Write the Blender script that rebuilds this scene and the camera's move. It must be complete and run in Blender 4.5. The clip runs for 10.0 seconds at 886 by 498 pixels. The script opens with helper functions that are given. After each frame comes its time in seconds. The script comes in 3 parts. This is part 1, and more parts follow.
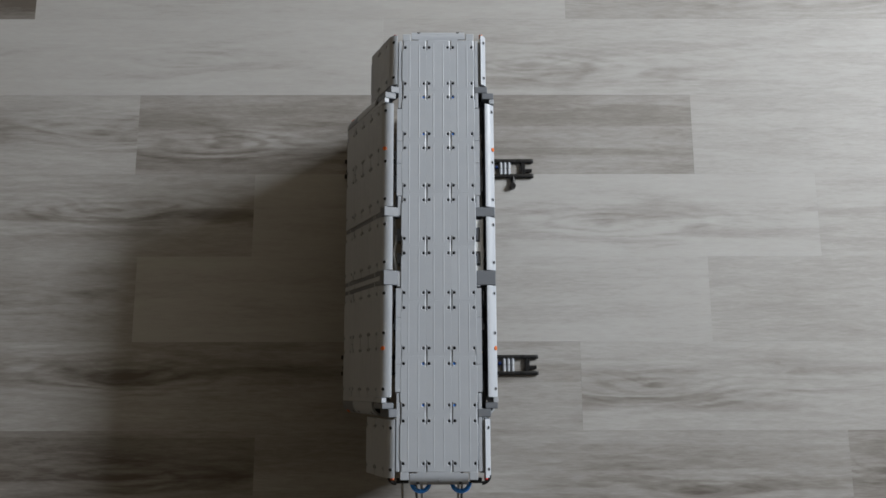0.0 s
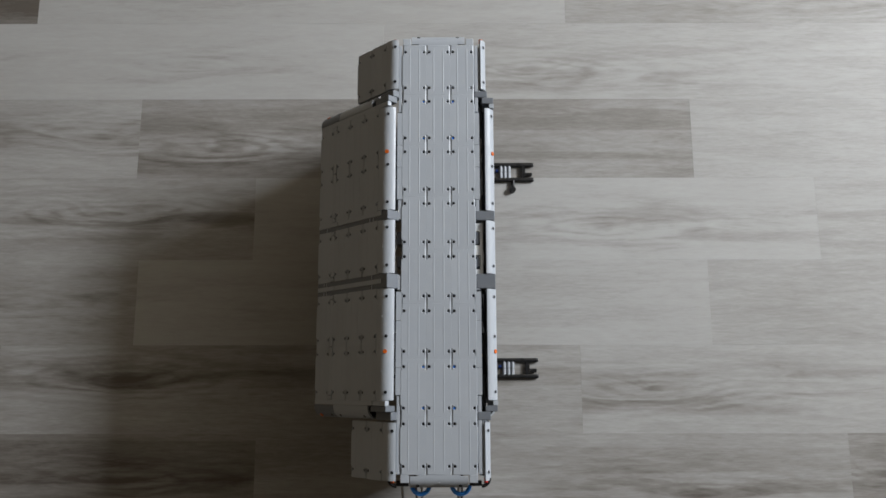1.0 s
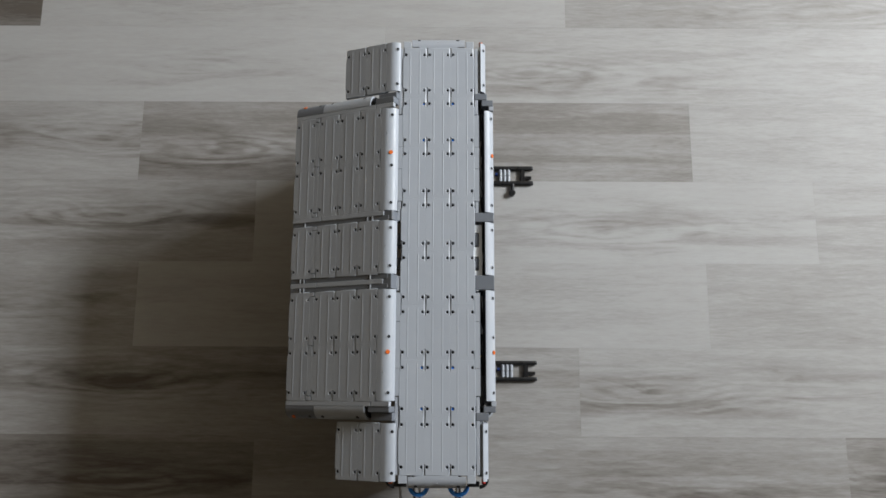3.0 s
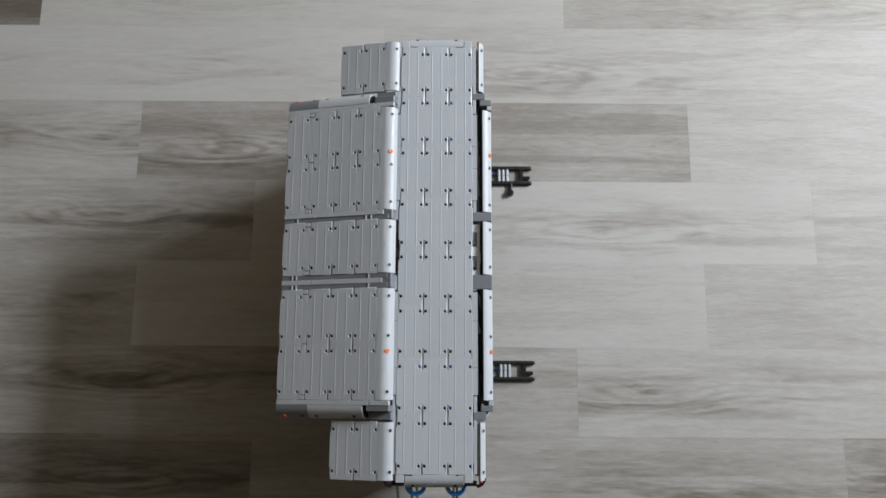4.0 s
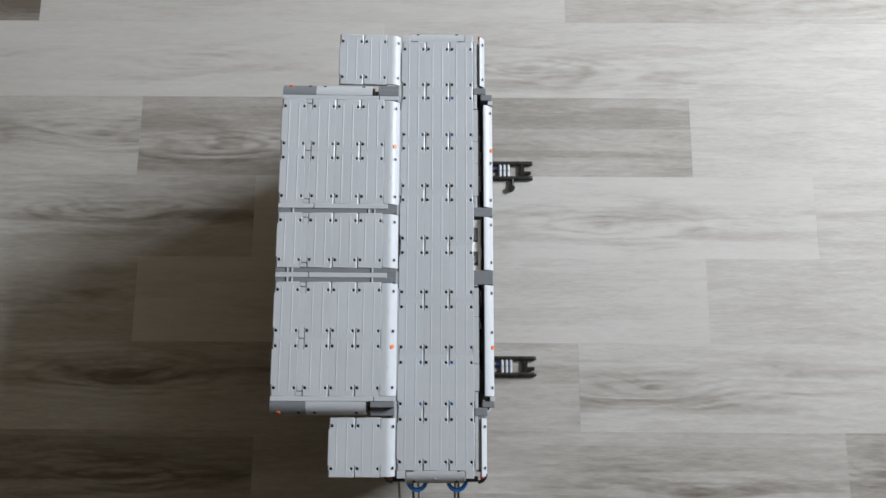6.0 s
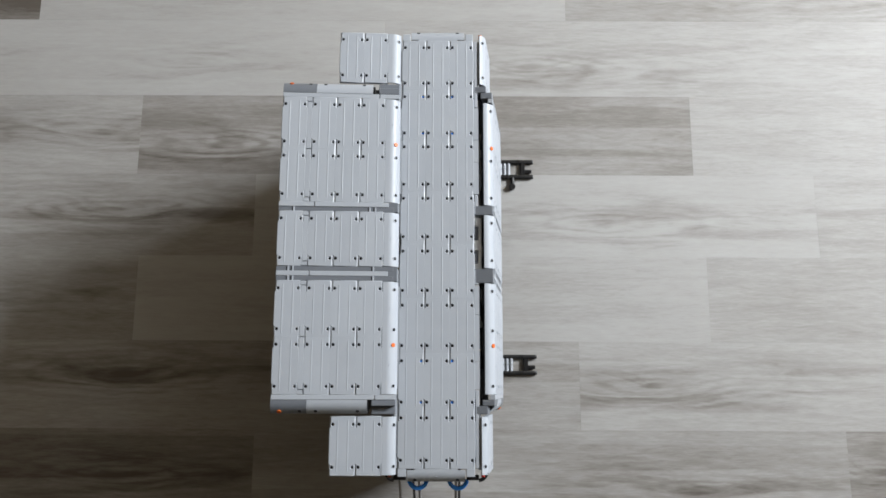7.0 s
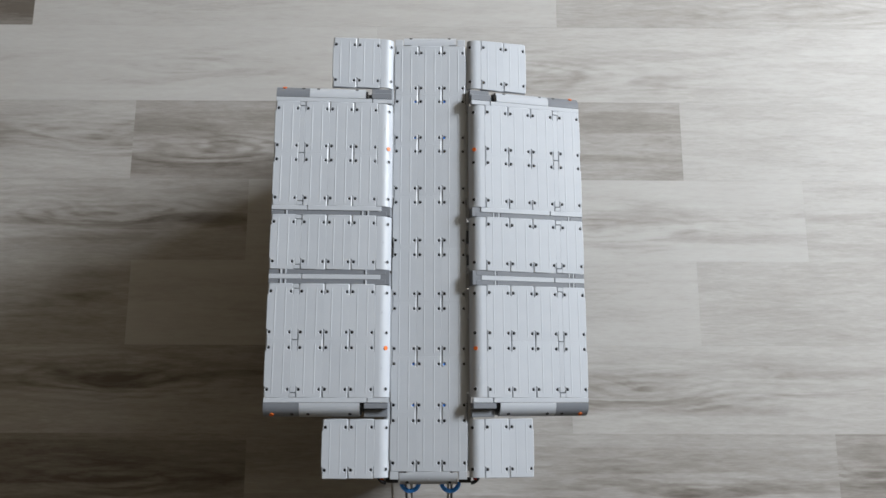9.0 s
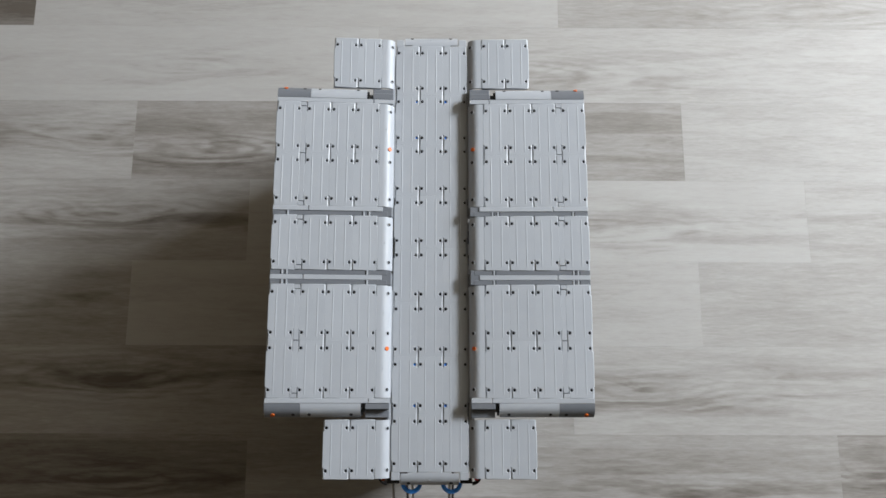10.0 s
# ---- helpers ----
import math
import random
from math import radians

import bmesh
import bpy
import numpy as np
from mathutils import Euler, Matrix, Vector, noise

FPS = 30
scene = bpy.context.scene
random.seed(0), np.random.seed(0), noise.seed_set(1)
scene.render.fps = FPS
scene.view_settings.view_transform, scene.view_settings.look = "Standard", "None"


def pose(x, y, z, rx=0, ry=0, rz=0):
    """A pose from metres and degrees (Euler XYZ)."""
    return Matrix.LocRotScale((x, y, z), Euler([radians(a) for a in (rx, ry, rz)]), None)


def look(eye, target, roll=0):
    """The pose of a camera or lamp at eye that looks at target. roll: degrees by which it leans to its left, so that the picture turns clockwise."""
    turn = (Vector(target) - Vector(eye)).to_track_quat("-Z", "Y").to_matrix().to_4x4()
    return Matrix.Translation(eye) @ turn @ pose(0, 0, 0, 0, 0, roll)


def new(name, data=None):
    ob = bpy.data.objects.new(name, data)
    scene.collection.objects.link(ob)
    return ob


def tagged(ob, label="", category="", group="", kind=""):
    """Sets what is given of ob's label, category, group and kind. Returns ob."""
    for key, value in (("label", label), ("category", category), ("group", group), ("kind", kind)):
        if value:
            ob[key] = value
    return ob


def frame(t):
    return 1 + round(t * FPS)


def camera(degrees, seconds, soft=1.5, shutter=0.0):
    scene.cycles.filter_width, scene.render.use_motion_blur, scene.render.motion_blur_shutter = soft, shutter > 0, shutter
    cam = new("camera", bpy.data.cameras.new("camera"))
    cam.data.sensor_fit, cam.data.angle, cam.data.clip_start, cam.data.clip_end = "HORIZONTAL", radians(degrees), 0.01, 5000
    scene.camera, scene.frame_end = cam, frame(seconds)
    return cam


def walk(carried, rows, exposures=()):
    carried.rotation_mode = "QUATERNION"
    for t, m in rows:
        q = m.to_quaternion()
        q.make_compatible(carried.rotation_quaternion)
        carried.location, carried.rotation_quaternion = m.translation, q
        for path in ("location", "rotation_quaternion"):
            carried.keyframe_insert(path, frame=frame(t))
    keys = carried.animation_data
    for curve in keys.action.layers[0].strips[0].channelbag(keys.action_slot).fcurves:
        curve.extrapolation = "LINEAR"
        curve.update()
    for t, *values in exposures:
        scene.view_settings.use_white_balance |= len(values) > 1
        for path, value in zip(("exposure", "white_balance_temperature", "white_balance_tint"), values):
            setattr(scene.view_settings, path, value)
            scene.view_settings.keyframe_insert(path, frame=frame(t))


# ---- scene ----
cam = camera(60.74, 10.0, soft=1.6)
walk(cam, [
    (0, pose(0.0053, -0.2135, 1.5832, 9.837, -0.055, -0.189)),
    (0.5, pose(0.0074, -0.2137, 1.5851, 10.006, -0.030, -0.197)),
    (1, pose(0.0075, -0.2142, 1.5883, 10.098, 0.048, -0.179)),
    (1.5, pose(0.0069, -0.2167, 1.5878, 10.275, 0.060, 0.025)),
    (2, pose(0.0080, -0.2173, 1.5889, 10.408, 0.022, 0.122)),
    (2.5, pose(0.0083, -0.2200, 1.5905, 10.502, 0.008, 0.121)),
    (4, pose(0.0121, -0.2266, 1.5922, 10.691, -0.052, 0.272)),
    (4.5, pose(0.0135, -0.2250, 1.5914, 10.605, -0.054, 0.194)),
    (5, pose(0.0119, -0.2258, 1.5906, 10.469, -0.076, 0.289)),
    (5.5, pose(0.0130, -0.2250, 1.5888, 10.375, 0.028, 0.234)),
    (7, pose(0.0123, -0.2267, 1.5887, 10.270, 0.103, 0.141)),
    (7.5, pose(0.0109, -0.2263, 1.5894, 10.231, 0.092, 0.091)),
    (8, pose(0.0098, -0.2281, 1.5903, 10.374, -0.158, 0.066)),
    (8.5, pose(0.0129, -0.2292, 1.5945, 10.532, -0.213, 0.054)),
    (9, pose(0.0133, -0.2335, 1.5951, 10.799, -0.433, 0.021)),
    (9.5, pose(0.0110, -0.2352, 1.5949, 10.879, -0.465, 0.040)),
    (10, pose(0.0127, -0.2338, 1.5933, 10.856, -0.362, 0.047)),
], exposures=[(0, -0.43), (1, -0.38), (2.5, -0.33), (4, -0.13), (5.5, 0.05), (7.5, 0.06), (10, 0.03)])

# ---- light: an overcast sky behind one window ----
WALL_X, WIN_Y0, WIN_Y1, WIN_Z0, WIN_Z1 = 3.3, 0.9, 2.35, 1.2, 2.78
SKYLINE = 2.15      # through the window: bright sky above this height, dimmer houses and trees below
world = bpy.data.worlds.new("sky")
scene.world = world
world.use_nodes = True
sky = world.node_tree.nodes.new("ShaderNodeTexSky")
sky.sky_type, sky.sun_disc = "NISHITA", False
sky.sun_elevation, sky.sun_rotation = radians(40), radians(60)
world.node_tree.links.new(sky.outputs[0], world.node_tree.nodes["Background"].inputs[0])
world.node_tree.nodes["Background"].inputs[1].default_value = 0.12
for low, high, power in ((SKYLINE, WIN_Z1 - 0.05, 348), (WIN_Z0 + 0.05, SKYLINE, 86)):
    lamp = bpy.data.lights.new("window_daylight", "AREA")
    lamp.shape, lamp.size, lamp.size_y = "RECTANGLE", WIN_Y1 - WIN_Y0 - 0.1, high - low
    lamp.energy, lamp.color = power, (0.908, 0.958, 1.005)
    lamp_ob = new("window_daylight", lamp)
    lamp_ob.matrix_world = look((WALL_X + 0.06, (WIN_Y0 + WIN_Y1) / 2, (low + high) / 2), (0, (WIN_Y0 + WIN_Y1) / 2, (low + high) / 2))


# ---- materials ----
class Nodes:
    """Short-hand for building a node material."""

    def __init__(self, name):
        self.mat = bpy.data.materials.new(name)
        self.mat.use_nodes = True
        self.tree = self.mat.node_tree
        self.bsdf = self.tree.nodes["Principled BSDF"]

    def put(self, socket, value):
        if hasattr(value, "is_output"):
            self.tree.links.new(value, socket)
        elif value is not None:
            socket.default_value = value

    def node(self, kind, *values, **settings):
        n = self.tree.nodes.new(kind)
        for key, value in settings.items():
            setattr(n, key, value)
        for i, v in enumerate(values):
            self.put(n.inputs[i], v)
        return n

    def math(self, op, a, b=0.0, clamp=False):
        return self.node("ShaderNodeMath", a, b, operation=op, use_clamp=clamp).outputs[0]

    def vec(self, op, a, b):
        return self.node("ShaderNodeVectorMath", a, b, operation=op).outputs[0]

    def noise(self, vector, scale, detail=4.0, rough=0.55, distort=0.0):
        n = self.node("ShaderNodeTexNoise")
        for key, v in (("Vector", vector), ("Scale", scale), ("Detail", detail), ("Roughness", rough), ("Distortion", distort)):
            self.put(n.inputs[key], v)
        return n.outputs[0]

    def span(self, value, a, b, lo=0.0, hi=1.0):
        n = self.node("ShaderNodeMapRange", value, a, b, lo, hi)
        n.interpolation_type = "SMOOTHSTEP"
        return n.outputs[0]

    def mix(self, fac, a, b):
        n = self.node("ShaderNodeMix", data_type="RGBA")
        self.put(n.inputs[0], fac), self.put(n.inputs[6], a), self.put(n.inputs[7], b)
        return n.outputs[2]

    def bump(self, height, strength, distance):
        n = self.node("ShaderNodeBump")
        self.put(n.inputs["Height"], height), self.put(n.inputs["Strength"], strength), self.put(n.inputs["Distance"], distance)
        self.put(self.bsdf.inputs["Normal"], n.outputs[0])

    def set(self, **sockets):
        for key, v in sockets.items():
            self.put(self.bsdf.inputs[key.replace("_", " ")], v)
        return self.mat


def rgb(r, g, b):
    return (r, g, b, 1.0)


def plastic(name, colour, rough=0.34, vary=0.05):
    """Moulded plastic: a slight tone per piece, faint mottling, fine scratches in the gloss."""
    n = Nodes(name)
    co = n.node("ShaderNodeTexCoord").outputs["Object"]
    info = n.node("ShaderNodeObjectInfo").outputs["Random"]
    mottle = n.noise(co, 38.0, 3.0)
    fine = n.noise(co, 900.0, 3.0)
    tone = n.math("ADD", n.math("MULTIPLY", info, vary), n.math("MULTIPLY", mottle, vary))
    dark = tuple(c * (1 - 2.2 * vary) for c in colour)
    col = n.mix(n.math("DIVIDE", tone, 2 * vary), rgb(*dark), rgb(*colour))
    n.bump(n.math("ADD", fine, n.math("MULTIPLY", mottle, 2.0)), 0.12, 0.0003)
    return n.set(Base_Color=col, Roughness=n.span(mottle, 0.25, 0.75, rough - 0.05, rough + 0.07), Specular_IOR_Level=0.28)


LIGHT_GREY = plastic("light_grey_plastic", (0.368, 0.392, 0.43), 0.4)
DARK_GREY = plastic("dark_grey_plastic", (0.15, 0.162, 0.183))
BLACK = plastic("black_plastic", (0.012, 0.012, 0.013), 0.3)
BLUE = plastic("blue_plastic", (0.05, 0.31, 1.0), 0.3)
NAVY = plastic("dark_blue_plastic", (0.012, 0.03, 0.12), 0.35)
ORANGE = plastic("orange_plastic", (0.62, 0.125, 0.015), 0.35)
RED = plastic("red_plastic", (0.5, 0.03, 0.02), 0.35)
YELLOW = plastic("yellow_plastic", (0.75, 0.5, 0.04), 0.4)
CABLE = plastic("grey_cable_rubber", (0.3, 0.3, 0.3), 0.5)
WHITE = plastic("white_plastic", (0.7, 0.71, 0.72), 0.35)


def wood_floor():
    """Grey-washed oak vinyl. The object's colour holds tone, knot place along and across the plank, and knot strength."""
    n = Nodes("greywashed_oak_vinyl")
    co = n.node("ShaderNodeTexCoord").outputs["Object"]
    info = n.node("ShaderNodeObjectInfo")
    pick = n.node("ShaderNodeSeparateColor", info.outputs["Color"])
    tone, ku, kv, knot = pick.outputs[0], pick.outputs[1], pick.outputs[2], info.outputs["Alpha"]
    seed = n.math("MULTIPLY", info.outputs["Random"], 57.0)
    shift = n.node("ShaderNodeCombineXYZ", seed, n.math("MULTIPLY", seed, 0.37), seed).outputs[0]
    at = n.vec("ADD", co, shift)
    split = n.node("ShaderNodeSeparateXYZ", co)
    dx = n.math("SUBTRACT", split.outputs[0], n.math("MULTIPLY", n.math("SUBTRACT", ku, 0.5), 1.21))
    dy = n.math("SUBTRACT", split.outputs[1], n.math("MULTIPLY", n.math("SUBTRACT", kv, 0.5), 0.18))
    # the grain swerves round the knot
    wob = n.noise(n.vec("MULTIPLY", at, (7.0, 30.0, 1.0)), 1.0, 4.0, 0.55)

    def oval(squeeze, wobble, reach):
        place = n.node("ShaderNodeCombineXYZ", n.math("MULTIPLY", dx, squeeze), dy, 0.0).outputs[0]
        length = n.node("ShaderNodeVectorMath", place, operation="LENGTH").outputs["Value"]
        length = n.math("ADD", length, n.math("MULTIPLY", n.math("SUBTRACT", wob, 0.5), wobble))
        return length, n.math("MULTIPLY", n.span(length, 0.0, reach, 1.0, 0.0), knot)

    d, near = oval(0.3, 0.04, 0.05)
    core = oval(0.36, 0.03, 0.012)[1]
    figure = oval(0.1, 0.03, 0.1)[1]
    rings = n.math("MULTIPLY", n.math("ADD", n.math("SINE", n.math("MULTIPLY", d, 420.0)), 1.0), n.math("MULTIPLY", near, 0.035))
    warp = n.vec("ADD", at, n.node("ShaderNodeCombineXYZ", 0.0, n.math("MULTIPLY", near, 0.03), 0.0).outputs[0])
    streak = n.noise(n.vec("MULTIPLY", warp, (7.0, 85.0, 1.0)), 1.0, 5.0, 0.6, 0.6)
    cloud = n.noise(n.vec("MULTIPLY", warp, (4.5, 22.0, 1.0)), 1.0, 5.0, 0.6, 0.9)
    mottle = n.noise(n.vec("MULTIPLY", at, (24.0, 165.0, 1.0)), 1.0, 4.0, 0.65, 0.8)
    fine = n.noise(n.vec("MULTIPLY", at, (45.0, 430.0, 1.0)), 1.0, 4.0, 0.65)
    drift = n.noise(n.vec("MULTIPLY", at, (2.2, 4.0, 1.0)), 1.0, 2.0)
    band = n.span(n.noise(n.vec("MULTIPLY", warp, (3.0, 27.0, 1.0)), 1.0, 6.0, 0.55, 0.6), 0.42, 0.68)
    # a printed plank is made of a few lengthwise staves with sharp borders
    stave = n.span(n.noise(n.vec("MULTIPLY", at, (0.35, 15.0, 1.0)), 1.0, 0.0), 0.47, 0.5)
    rich = n.span(tone, 0.35, 0.7, 1.1, 0.72)
    v = n.math("ADD", n.math("MULTIPLY", n.span(streak, 0.25, 0.75), 0.06), n.math("MULTIPLY", n.span(cloud, 0.28, 0.72), 0.085))
    v = n.math("ADD", v, n.math("MULTIPLY", n.span(mottle, 0.28, 0.72), 0.1))
    v = n.math("ADD", v, n.math("MULTIPLY", n.math("SUBTRACT", drift, 0.5), 0.2))
    v = n.math("ADD", v, n.math("MULTIPLY", n.math("SUBTRACT", stave, 0.5), n.span(tone, 0.36, 0.6, 0.1, 0.015)))
    v = n.math("ADD", n.math("MULTIPLY", n.math("SUBTRACT", v, 0.122), rich), 0.165)
    place = n.node("ShaderNodeSeparateXYZ", warp)
    arch = n.noise(n.vec("MULTIPLY", warp, (2.4, 9.0, 1.0)), 1.0, 2.0, 0.5)
    flow = n.math("SINE", n.math("ADD", n.math("MULTIPLY", place.outputs[1], 260.0), n.math("MULTIPLY", arch, 46.0)))
    v = n.math("ADD", v, n.math("MULTIPLY", flow, n.math("ADD", n.span(cloud, 0.4, 0.75, 0.0, 0.022), n.math("MULTIPLY", figure, 0.04))))
    v = n.math("ADD", v, n.math("ADD", n.math("MULTIPLY", n.math("SUBTRACT", fine, 0.5), 0.22), 0.145))
    v = n.math("ADD", v, n.math("MULTIPLY", n.math("SUBTRACT", tone, 0.28), 0.8))
    dark = n.math("ADD", n.math("MULTIPLY", band, n.math("ADD", n.math("MULTIPLY", figure, 0.34), 0.04)), n.math("MULTIPLY", core, n.span(mottle, 0.3, 0.7, 0.1, 0.34)))
    # nested arches of the grain along the middle of the plank
    bow, veil = oval(0.15, 0.026, 0.075)
    crest = n.math("POWER", n.math("ABSOLUTE", n.math("SINE", n.math("MULTIPLY", bow, 260.0))), 3.0)
    arches = n.math("MULTIPLY", n.math("MULTIPLY", crest, n.span(cloud, 0.35, 0.6, 0.25, 1.0)), n.math("MULTIPLY", veil, 0.24))
    v = n.math("SUBTRACT", v, n.math("ADD", n.math("ADD", rings, arches), dark), True)
    ramp = n.node("ShaderNodeValToRGB", v)
    el = ramp.color_ramp.elements
    el[0].position, el[0].color = 0.0, rgb(0.098, 0.085, 0.073)
    el[1].position, el[1].color = 1.0, rgb(0.44, 0.441, 0.442)
    for place, c in ((0.3, (0.212, 0.199, 0.186)), (0.6, (0.343, 0.337, 0.33))):
        e = el.new(place)
        e.color = rgb(*c)
    n.bump(n.math("ADD", fine, n.math("MULTIPLY", streak, 0.7)), 0.25, 0.0006)
    return n.set(Base_Color=ramp.outputs[0], Roughness=n.span(streak, 0.3, 0.7, 0.68, 0.56), Specular_IOR_Level=0.3)


WOOD = wood_floor()


def paint(name, colour):
    n = Nodes(name)
    co = n.node("ShaderNodeTexCoord").outputs["Object"]
    big, small = n.noise(co, 1.4, 3.0), n.noise(co, 160.0, 3.0)
    n.bump(small, 0.2, 0.0008)
    return n.set(Base_Color=n.mix(big, rgb(*[c * 0.94 for c in colour]), rgb(*colour)), Roughness=0.75)


# walls and ceiling are unseen; dark warm tones set the bounce into the shadows
WALL_PAINT = paint("warm_wall_paint", (0.245, 0.184, 0.114))
CEILING_PAINT = paint("dim_ceiling_paint", (0.22, 0.193, 0.148))
FRAME_PAINT = paint("white_window_paint", (0.8, 0.8, 0.8))


# ---- mesh helpers ----
def box(bm, x0, x1, y0, y1, z0, z1, mat=0):
    vs = [bm.verts.new((x, y, z)) for z in (z0, z1) for x, y in ((x0, y0), (x1, y0), (x1, y1), (x0, y1))]
    for f in ((3, 2, 1, 0), (4, 5, 6, 7), (0, 1, 5, 4), (1, 2, 6, 5), (2, 3, 7, 6), (3, 0, 4, 7)):
        bm.faces.new([vs[i] for i in f]).material_index = mat
    return vs


def rounded(bm, width, segments=1):
    bmesh.ops.bevel(bm, geom=list(bm.edges), offset=width, segments=segments, affect="EDGES", clamp_overlap=True)
    return bm


def tube(bm, a, b, radius, sides=12, mat=0, cap=True):
    """A rod from a to b."""
    a, b = Vector(a), Vector(b)
    turn = (b - a).to_track_quat("Z", "Y").to_matrix()
    rings = [[bm.verts.new(p + turn @ Vector((radius * math.cos(2 * math.pi * i / sides), radius * math.sin(2 * math.pi * i / sides), 0))) for i in range(sides)] for p in (a, b)]
    for i in range(sides):
        j = (i + 1) % sides
        bm.faces.new((rings[0][i], rings[0][j], rings[1][j], rings[1][i])).material_index = mat
    if cap:
        bm.faces.new(rings[0][::-1]).material_index = mat
        bm.faces.new(rings[1]).material_index = mat


def ring(bm, centre, radius, thick, a0=0.0, a1=360.0, steps=20, sides=8):
    """A level ring, or an arc of one, of round section."""
    closed = a1 - a0 >= 360
    loops = []
    for i in range(steps + (0 if closed else 1)):
        a = radians(a0 + (a1 - a0) * i / steps)
        out = Vector((math.cos(a), math.sin(a), 0))
        loops.append([bm.verts.new(Vector(centre) + (out * (radius + thick * math.cos(2 * math.pi * k / sides)) + Vector((0, 0, thick * math.sin(2 * math.pi * k / sides))))) for k in range(sides)])
    for i in range(len(loops) if closed else len(loops) - 1):
        p, q = loops[i], loops[(i + 1) % len(loops)]
        for k in range(sides):
            m = (k + 1) % sides
            bm.faces.new((p[k], q[k], q[m], p[m]))


def hose(bm, pts, radius, sides=8):
    """A bent cable through the points."""
    loops = []
    for i, p in enumerate(pts):
        way = (pts[min(i + 1, len(pts) - 1)] - pts[max(i - 1, 0)]).normalized()
        side = way.cross(Vector((0, 0, 1))).normalized()
        up = side.cross(way)
        loops.append([bm.verts.new(p + radius * (math.cos(2 * math.pi * k / sides) * side + math.sin(2 * math.pi * k / sides) * up)) for k in range(sides)])
    for a, b in zip(loops, loops[1:]):
        for k in range(sides):
            bm.faces.new((a[k], a[(k + 1) % sides], b[(k + 1) % sides], b[k]))
    bm.faces.new(loops[0][::-1]), bm.faces.new(loops[-1])
    bmesh.ops.recalc_face_normals(bm, faces=list(bm.faces))


def ribbon(bm, profile, y0, y1, thick, axis="y"):
    """A curved sheet: the profile (u, w) pushed along an axis, thickened inwards."""
    n = len(profile)
    inner = []
    for i, (u, w) in enumerate(profile):
        a, b = profile[max(i - 1, 0)], profile[min(i + 1, n - 1)]
        t = Vector((b[0] - a[0], b[1] - a[1])).normalized()
        inner.append((u + t.y * thick, w - t.x * thick))
    loop = list(profile) + inner[::-1]
    put = (lambda u, w, s: (u, s, w)) if axis == "y" else (lambda u, w, s: (s, u, w))
    r0, r1 = ([bm.verts.new(put(u, w, s)) for u, w in loop] for s in (y0, y1))
    m = len(loop)
    for i in range(m):
        j = (i + 1) % m
        bm.faces.new((r0[i], r0[j], r1[j], r1[i]))
    for i in range(n - 1):
        for r in (r0, r1):
            bm.faces.new((r[i], r[i + 1], r[m - 2 - i], r[m - 1 - i]))
    bmesh.ops.recalc_face_normals(bm, faces=list(bm.faces))


def mesh_of(bm, name, *mats, smooth=False):
    me = bpy.data.meshes.new(name)
    bm.to_mesh(me)
    bm.free()
    for m in mats:
        me.materials.append(m)
    if smooth:
        for p in me.polygons:
            p.use_smooth = True
        me.set_sharp_from_angle(angle=radians(40))
    return me


def part(name, data, mat, parent, label="", at=None, smooth=False):
    """One mesh object under a thing or a part."""
    if isinstance(data, bmesh.types.BMesh):
        data = mesh_of(data, name, *(mat if isinstance(mat, tuple) else (mat,)), smooth=smooth)
    ob = new(name, data)
    ob.parent = parent
    if at is not None:
        ob.matrix_basis = at
    return tagged(ob, label)


def sheet(loops, z0, z1, bevel=0.0):
    """A flat plate between two heights: the first loop is its outline, the others are holes."""
    cu = bpy.data.curves.new("sheet", "CURVE")
    cu.dimensions, cu.fill_mode = "2D", "BOTH"
    cu.extrude, cu.bevel_depth, cu.bevel_resolution, cu.offset = (z1 - z0) / 2 - bevel, bevel, 0, -bevel
    for loop in loops:
        sp = cu.splines.new("POLY")
        sp.points.add(len(loop) - 1)
        for p, (x, y) in zip(sp.points, loop):
            p.co = (x, y, 0, 1)
        sp.use_cyclic_u = True
    ob = bpy.data.objects.new("sheet", cu)
    scene.collection.objects.link(ob)
    me = bpy.data.meshes.new_from_object(ob.evaluated_get(bpy.context.evaluated_depsgraph_get()))
    me.transform(Matrix.Translation((0, 0, (z0 + z1) / 2)))
    bpy.data.objects.remove(ob)
    bpy.data.curves.remove(cu)
    return me


def circle(x, y, r, sides=12):
    return [(x + r * math.cos(2 * math.pi * i / sides), y + r * math.sin(2 * math.pi * i / sides)) for i in range(sides)]


def rect(x0, x1, y0, y1):
    return [(x0, y0), (x1, y0), (x1, y1), (x0, y1)]


# ---- the room ----
P, THETA = 0.18, -0.0019
ROOM_X0, ROOM_Y0, ROOM_Y1, CEIL = -3.2, -3.8, 3.4, 2.9
bm = bmesh.new()
box(bm, ROOM_X0, WALL_X, ROOM_Y0, ROOM_Y1, -0.05, -0.006)
floor = new("floor", mesh_of(bm, "floor", WOOD))
tagged(floor, "grey-washed oak plank vinyl floor", "floor", kind="structure")

# ends of planks, row by row: the row's top edge, one end
ROW0 = 0.4053
SHORT = {(2, 0): 0.02}       # planks cut a little shorter at the row's start
ENDS = {2: 0.283, 1: -0.126, 0: 0.552, -1: 0.812, -2: 0.5694, -3: 0.293, -4: 0.834}

